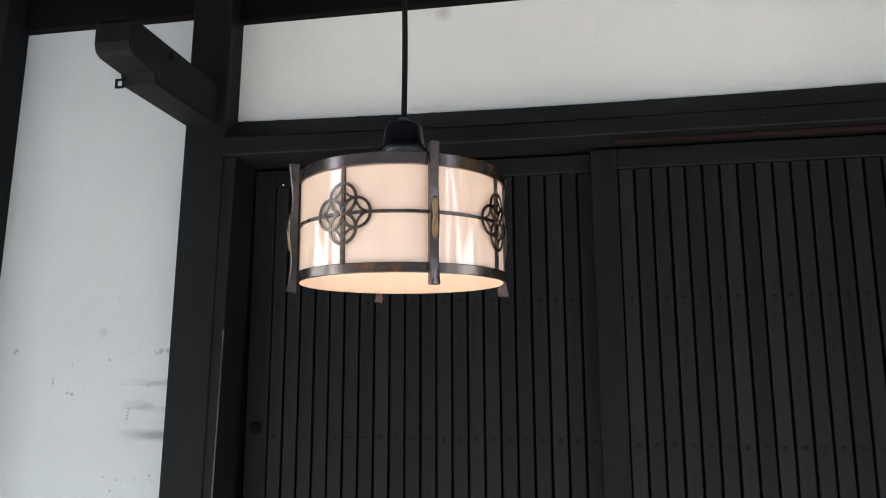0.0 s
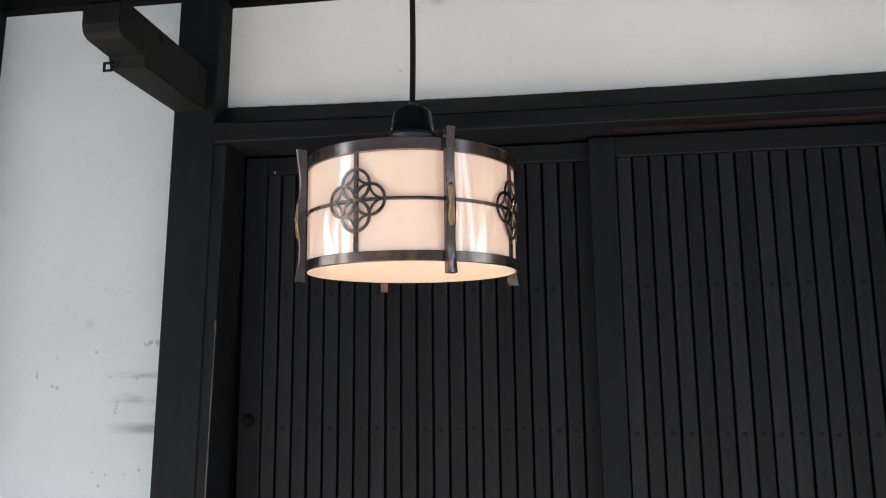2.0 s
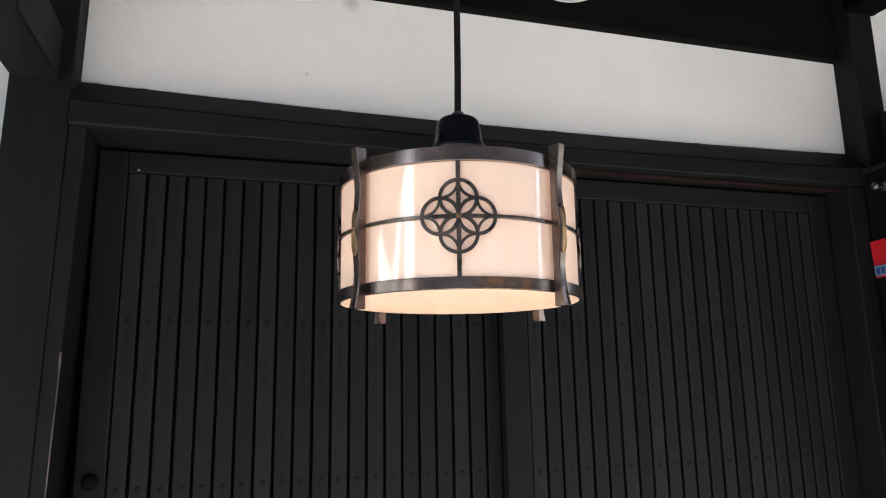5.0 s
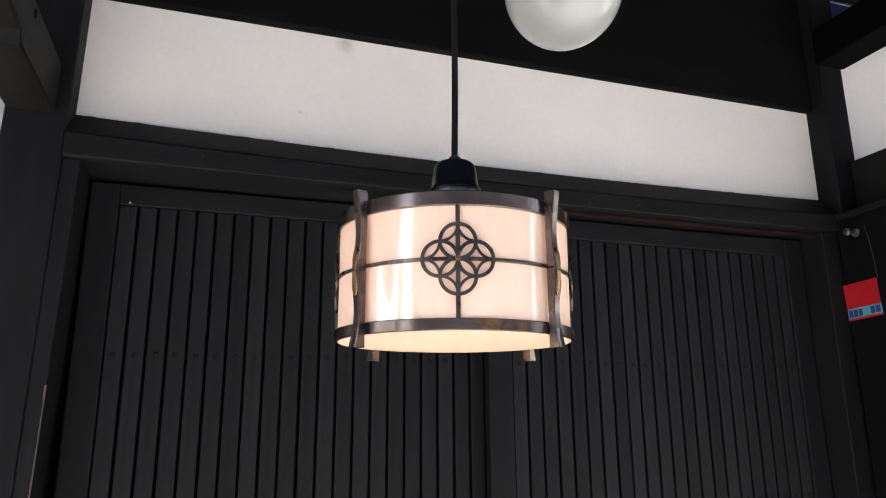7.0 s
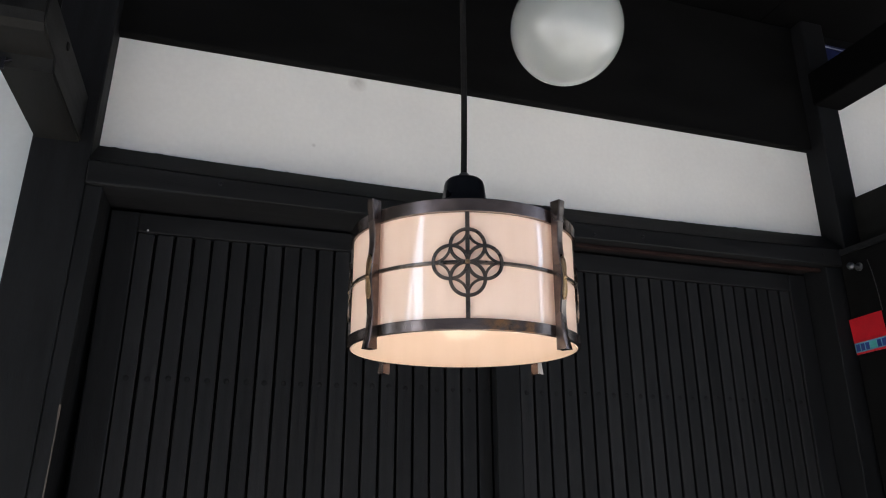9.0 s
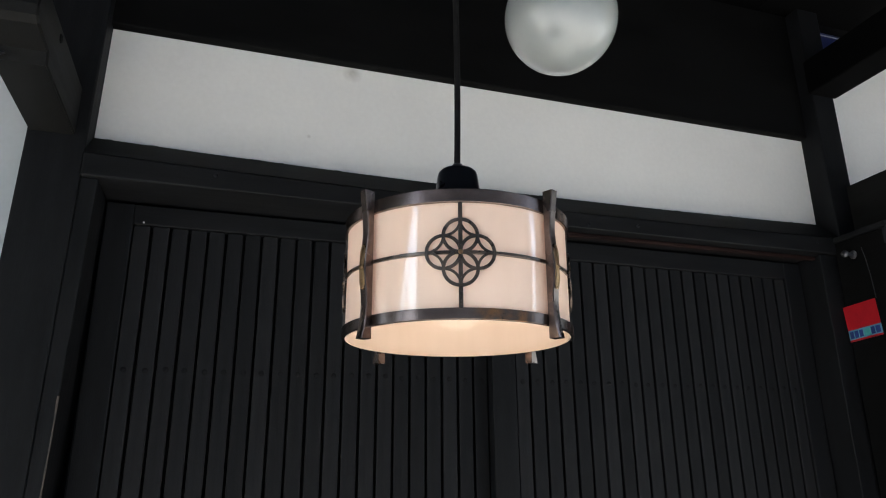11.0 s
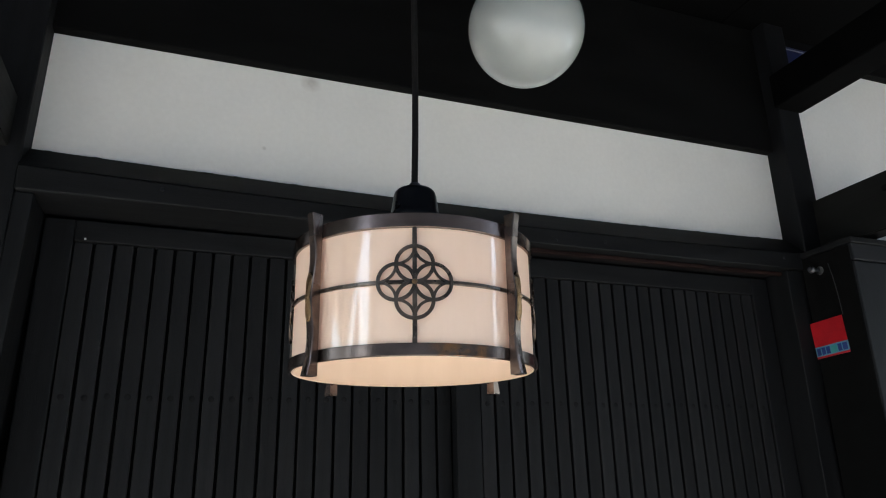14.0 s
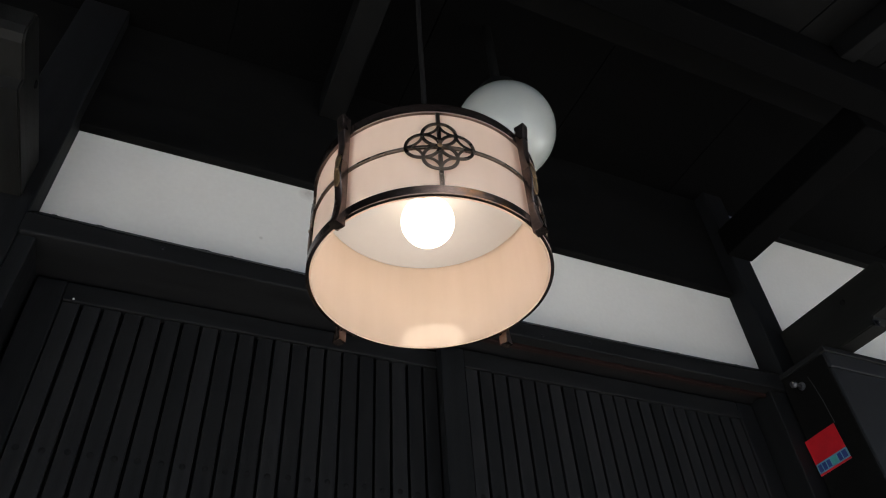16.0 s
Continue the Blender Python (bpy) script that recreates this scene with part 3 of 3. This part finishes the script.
prof = [(GR * math.sin(a), -GR * math.cos(a)) for a in [math.pi * i / 40 for i in range(36)]]
part("glass_globe", lathe([(0, -GR)] + prof[1:] + [(0.050, 0.106)], 64), OPAL, globe, smooth=True)
part("holder", lathe([(0, 0.100), (0.054, 0.100), (0.056, 0.106), (0.056, 0.14), (0.04, 0.165), (0.012, 0.17), (0.012, 0.446), (0, 0.446)], 32), DULL_BLACK, globe, smooth=True)

# ---- pendant lamp with bronze lattice ----
R = 0.1462
Z0, Z1, ZA, ZB = 1.668, 1.8205, 1.681, 1.804      # rim, top, edges of the clear field
ZC = 1.7445
lamp = tagged(new("pendant_lamp"), "cylindrical cream pendant lamp in a bronze frame, lit", "lamp")
lamp.matrix_world = pose(-0.192, 1.009, 1.9228, 0.7, 0, 0) @ pose(0, 0, -1.92)
FACE = -107.4
NECK = (0.002, -0.002, -0.003)
part("shade", lathe([(R - 0.0045, Z0 + 0.0002), (R - 0.0026, Z0 - 0.0004), (R - 0.002, Z0 + 0.0006), (R - 0.002, Z0 + 0.0016), (R - 0.002, Z0 + 0.03), (R - 0.002, Z1 - 0.03), (R - 0.002, Z1 - 0.004)], 160), ACRYLIC, lamp, "cream acrylic cylinder glowing from within", True)
part("top_plate", lathe([(0, Z1 - 0.012), (R - 0.0032, Z1 - 0.012), (R - 0.0032, Z1 - 0.010), (0, Z1 - 0.010)], 96), WHITE_IN, lamp, "white inner reflector plate", True)
part("crown_plate", lathe([(0, Z1 - 0.008), (R - 0.0025, Z1 - 0.008), (R - 0.001, Z1 - 0.004), (0, Z1 - 0.004)], 96), BRONZE, lamp, smooth=True)


def hoop(z0, z1, r, thick):
    b = 0.0008
    return lathe([(r, z0), (r + thick - b, z0), (r + thick, z0 + b), (r + thick, z1 - b), (r + thick - b, z1), (r, z1)], 128, True)


part("bottom_band", hoop(Z0, ZA, R - 0.0018, 0.0042), RUSTED, lamp, "dark bronze hoop with rust blooms", True)
part("top_band", hoop(ZB, Z1, R - 0.0018, 0.0042), RUSTED, lamp, "dark bronze hoop", True)
part("middle_band", hoop(ZC - 0.0021, ZC + 0.0021, R - 0.0018, 0.0034), BRONZE_DARK, lamp, smooth=True)


def ribbon(bm, pts, width, r_in, thick, closed=False):
    """A flat strip laid on the cylinder along (arc length, height) points."""
    n = len(pts)
    rows = []
    for i, (u, v) in enumerate(pts):
        p = pts[(i - 1) % n] if closed or i else pts[i]
        q = pts[(i + 1) % n] if closed or i < n - 1 else pts[i]
        dx, dy = q[0] - p[0], q[1] - p[1]
        k = math.hypot(dx, dy) or 1
        nx, ny = -dy / k * width / 2, dx / k * width / 2
        row = []
        for s, rr in ((1, r_in), (1, r_in + thick * 0.7), (0.88, r_in + thick), (-0.88, r_in + thick), (-1, r_in + thick * 0.7), (-1, r_in)):
            a = (u + nx * s) / R
            row.append(bm.verts.new((rr * math.cos(a), rr * math.sin(a), v + ny * s)))
        rows.append(row)
    for i in range(n if closed else n - 1):
        a, b = rows[i], rows[(i + 1) % n]
        for k in range(5):
            bm.faces.new((a[k], a[k + 1], b[k + 1], b[k]))
    return bm


def arc(cx, cy, r, a0, a1, n):
    return [(cx + r * math.cos(radians(a0 + (a1 - a0) * i / n)), cy + r * math.sin(radians(a0 + (a1 - a0) * i / n))) for i in range(n + 1)]


D = 0.0192
bm = bmesh.new()
for cx, cy in ((0, D), (0, -D), (D, 0), (-D, 0)):
    ribbon(bm, arc(cx, cy + ZC, D, 0, 360, 40)[:-1], 0.0040, R + 0.0012, 0.0015, True)
for cx, cy, a0 in ((D, 2 * D, 180), (-D, 2 * D, 270), (D, -2 * D, 90), (-D, -2 * D, 0), (2 * D, D, 180), (2 * D, -D, 90), (-2 * D, D, 270), (-2 * D, -D, 0)):
    ribbon(bm, arc(cx, cy + ZC, D, a0, a0 + 90, 12), 0.0031, R + 0.0011, 0.0014)
bmesh.ops.recalc_face_normals(bm, faces=bm.faces)
lattice = finish("lattice", bm, BRONZE_DARK, True)
bm = ribbon(bmesh.new(), [(0, ZA - 0.002 + (ZB - ZA + 0.004) * i / 8) for i in range(9)], 0.0050, R - 0.0018, 0.0038)
bmesh.ops.recalc_face_normals(bm, faces=bm.faces)
bar = finish("upright_bar", bm, BRONZE_DARK, True)
stud = finish("stud", lathe([(0, 0.0022), (0.0022, 0.0018), (0.0030, 0.0), (0, 0.0)], 14), GILT, True)
for k in range(4):
    u = new("upright_bar", bar)
    u.parent, u.rotation_euler = lamp, (0, 0, radians(FACE + 90 * k))
    o = new("lattice", lattice)
    o.parent, o.rotation_euler = lamp, (0, 0, radians(FACE + 90 * k))
    tagged(o, "interlaced bronze ring ornament")
    s = new("stud", stud)
    s.parent, s.matrix_basis = o, pose(R + 0.0025, 0, ZC, 0, 90, 0)

# four wavy corner bars
prof = []
for i in range(33):
    f = i / 32
    z = 1.653 + (1.831 - 1.653) * f
    out = 0.0125 + 0.0019 * math.cos((f - 0.47) * 4 * math.pi * 1.02) + (0.0022 * max(0, abs(f - 0.5) - 0.42) / 0.08)
    prof.append((z, out))
bm = bmesh.new()
W = 0.0058
rows = []
for z, out in prof:
    ro, ri = R + out, R + 0.0026
    rows.append([bm.verts.new(c) for c in ((ri, -W, z), (ro - 0.001, -W, z), (ro, -W + 0.0014, z), (ro, W - 0.0014, z), (ro - 0.001, W, z), (ri, W, z))])
for a, b in zip(rows, rows[1:]):
    for k in range(6):
        bm.faces.new((a[k], a[(k + 1) % 6], b[(k + 1) % 6], b[k]))
bm.faces.new(rows[0])
bm.faces.new(rows[-1][::-1])
bmesh.ops.recalc_face_normals(bm, faces=bm.faces)
strut = finish("corner_bar", bm, BRONZE, True)
# raised elongated ornament on each bar
bm = bmesh.new()
pts = []
for i in range(40):
    a = 2 * math.pi * i / 40
    zz = 0.024 * math.cos(a)
    pts.append((math.copysign(1, math.sin(a)) * (0.0026 + 0.0018 * math.sin(abs(zz) / 0.024 * math.pi * 0.8)) * min(1, abs(math.sin(a)) * 2.2), zz))
bend = [0.0019 * (math.cos(z / 0.178 * 4 * math.pi * 1.02) - 1) for y, z in pts]
ring = [bm.verts.new((0.0 + b, y, z)) for (y, z), b in zip(pts, bend)]
ring2 = [bm.verts.new((0.0009 + b, y * 0.8, z * 0.96)) for (y, z), b in zip(pts, bend)]
for i in range(40):
    j = (i + 1) % 40
    bm.faces.new((ring[i], ring[j], ring2[j], ring2[i]))
for i in range(1, 20):
    bm.faces.new((ring2[i], ring2[i - 1], ring2[(40 - i + 1) % 40], ring2[40 - i])) if i > 1 else bm.faces.new((ring2[1], ring2[0], ring2[39]))
bm.faces.new((ring2[20], ring2[19], ring2[21]))
bmesh.ops.remove_doubles(bm, verts=bm.verts, dist=1e-5)
bmesh.ops.recalc_face_normals(bm, faces=bm.faces)
plate = finish("ornament", bm, GILT)
# its raised rim, two long loops and a small ring between them
bm = bmesh.new()


def cord_loop(bm, pts, r):
    n = len(pts)
    rows = []
    for i, (y, z) in enumerate(pts):
        p, q = pts[i - 1], pts[(i + 1) % n]
        k = math.hypot(q[0] - p[0], q[1] - p[1]) or 1
        ny, nz = (q[1] - p[1]) / k, -(q[0] - p[0]) / k
        b = 0.0019 * (math.cos(z / 0.178 * 4 * math.pi * 1.02) - 1)
        rows.append([bm.verts.new((0.0009 + b + r * math.sin(a), y + ny * r * math.cos(a), z + nz * r * math.cos(a))) for a in (0, 1.05, 2.1, 3.14, 4.71)])
    for i in range(n):
        a, c = rows[i], rows[(i + 1) % n]
        for k in range(5):
            bm.faces.new((a[k], a[(k + 1) % 5], c[(k + 1) % 5], c[k]))


for sign in (1, -1):
    loop = []
    for i in range(24):
        a = 2 * math.pi * i / 24
        z = 0.0145 + 0.0115 * math.cos(a)
        loop.append(((0.0030 + 0.0008 * math.cos(a)) * math.sin(a), sign * z))
    cord_loop(bm, loop, 0.0008)
cord_loop(bm, [(0.0024 * math.cos(2 * math.pi * i / 12), 0.0026 * math.sin(2 * math.pi * i / 12)) for i in range(12)], 0.0007)
bmesh.ops.recalc_face_normals(bm, faces=bm.faces)
rim = finish("ornament_rim", bm, GILT, True)
for k in range(4):
    s = new("corner_bar", strut)
    s.parent, s.rotation_euler = lamp, (0, 0, radians(FACE + 45 + 90 * k))
    tagged(s, "wavy forged bronze bar with a gilt ornament")
    p = new("ornament", plate)
    p.parent, p.location = s, (R + 0.0144, 0, 1.653 + 0.178 * 0.47)
    q = new("ornament_rim", rim)
    q.parent, q.location = s, (R + 0.0144, 0, 1.653 + 0.178 * 0.47)
    n = new("stud", stud)
    n.parent, n.matrix_basis = s, pose(R + 0.0151, 0, 1.653 + 0.178 * 0.47, 0, 90, 0)

part("collar", lathe([(0, Z1 - 0.004), (0.0335, Z1 - 0.004), (0.0335, Z1 + 0.004), (0.0322, Z1 + 0.006), (0.0322, 1.865), (0, 1.865)], 40), STEEL, lamp, "grey steel collar", True).location = NECK
part("socket_cap", lathe([(0, 1.865), (0.0334, 1.865), (0.0340, 1.8665), (0.0336, 1.870), (0.0310, 1.875), (0.0292, 1.887), (0.0278, 1.898), (0.0264, 1.9030), (0.0234, 1.9062), (0.0193, 1.9075), (0.0118, 1.908), (0, 1.908)], 48), BAKELITE, lamp, "black bakelite socket cap", True).location = NECK
part("ferrule", lathe([(0, 1.908), (0.0092, 1.908), (0.0092, 1.913), (0.0064, 1.917), (0, 1.917)], 24), STEEL, lamp, smooth=True).location = NECK
screw = finish("thumb_screw", lathe([(0, 0), (0.0022, 0), (0.0022, 0.016), (0.0048, 0.016), (0.0052, 0.024), (0, 0.024)], 14), BRASS, True)
for k in range(3):
    s = new("thumb_screw", screw)
    a = radians(FACE + 62 + 120 * k)
    s.parent, s.matrix_basis = lamp, Matrix.Translation((0.028 * math.cos(a), 0.028 * math.sin(a), Z1 + 0.009)) @ Euler((0, 0, a)).to_matrix().to_4x4() @ pose(0, 0, 0, 0, 90, 0)
    tagged(s, "tarnished brass thumb screw")
BZ, BR = 1.768, 0.035
ball = [(BR * math.sin(a), -BR * math.cos(a)) for a in [math.pi * i / 24 for i in range(21)]]
part("bulb", lathe([(0, BZ - BR)] + [(r, BZ + z) for r, z in ball[1:]] + [(0.014, 1.800)], 40), BULB, lamp, "round lit bulb", True)
part("bulb_socket", lathe([(0.016, 1.797), (0.016, Z1 - 0.012)], 24), WHITE_IN, lamp, smooth=True)
pts = []
for i in range(30):
    f = i / 29
    pts.append((0.0016 * math.sin(f * 9) * (1 - f), 0.0012 * math.sin(f * 7 + 1) * (1 - f), 1.915 + (2.612 - 1.915) * f))
cord = new("cord", wire(pts, 0.0044, "cord", CORD))
cord.parent, cord.location = lamp, NECK
tagged(cord, "black braided cord")

# small marks and fittings on the doors and lintel
pin = built("pin", lathe([(0, -0.002), (0.0016, -0.0015), (0.0022, 0.0), (0.0022, 0.004)], 10), WHITE_IN, "tiny pale pin head on the slatted door", "pin", "", True)
pin.matrix_world = pose(-0.656, 1.667, 2.009, -90, 0, 0)
knob = built("door_lock", lathe([(0, -0.012), (0.009, -0.011), (0.012, -0.008), (0.012, 0.0), (0.016, 0.001), (0.016, 0.006)], 20), DULL_BLACK, "small black round lock on the door stile", "lock", "", True)
knob.matrix_world = pose(-0.703, 1.666, 1.408, -90, 0, 0)

# ragged bits of render and paint along the foot of the upper plaster panel
upper = bpy.data.objects["wall_upper"]
for x, w, h in ((-0.735, 0.022, 0.006), (-0.650, 0.034, 0.007), (-0.442, 0.050, 0.005), (-0.385, 0.016, 0.006), (-0.262, 0.030, 0.004), (0.060, 0.026, 0.004), (0.245, 0.030, 0.005), (0.640, 0.034, 0.006), (0.812, 0.028, 0.006), (1.02, 0.020, 0.005)):
    f = (x - POST_L[1]) / (POST_R[0] - POST_L[1])
    zz = PANEL_LOW - 0.012 * (1 - (2 * f - 1) ** 2)
    bm = bmesh.new()
    bmesh.ops.create_icosphere(bm, subdivisions=2, radius=1.0)
    for v in bm.verts:
        k = 1 + 0.35 * noise.noise(v.co * 1.7 + Vector((x * 30, 0, 0)))
        v.co = Vector((v.co.x * w * 0.34 * k, v.co.y * 0.004, v.co.z * h * 0.22 * k))
    c = part("paint_lump", bm, WOOD_X, upper, smooth=True)
    c.location = (x, 1.619, zz)

# the worn arris of the jamb and scrapes on the lintel
WORN = mat("worn_bare_wood", (0.10, 0.072, 0.055), 0.7, var=0.5, scale=20, fine=120, stretch=(6, 6, 1), bump=0.3, tint=(0.03, 0.026, 0.024))
bm = bmesh.new()
spine = []
for i in range(60):
    z = 1.02 + i * 0.0105
    w = max(0.0, 0.0009 + 0.0016 * noise.noise((z * 23, 3.1, 0)))
    x = -0.7338 + (z - 2.1) * 0.024
    spine.append([bm.verts.new(c) for c in ((x - 0.0010 - w, FRONT_Y + 0.0022, z), (x + 0.0004, FRONT_Y + 0.0024, z), (x + 0.0006, FRONT_Y + 0.0042 + w, z))])
for a, b in zip(spine, spine[1:]):
    for k in range(2):
        bm.faces.new((a[k], a[k + 1], b[k + 1], b[k]))
part("worn_edge", bm, WORN, bpy.data.objects["jamb_left"], "rubbed pale brown arris")
lintel = bpy.data.objects["lintel"]
for x, z in ((0.47, 2.075), (0.335, 2.066), (1.03, 2.084), (-0.52, 2.085)):
    k = part("nail", lathe([(0, -0.002), (0.003, -0.0016), (0.0044, 0.0), (0.0044, 0.004)], 12), BAKELITE, lintel, smooth=True)
    k.matrix_basis = pose(x, FRONT_Y - 0.008, z, -90, 0, 0)
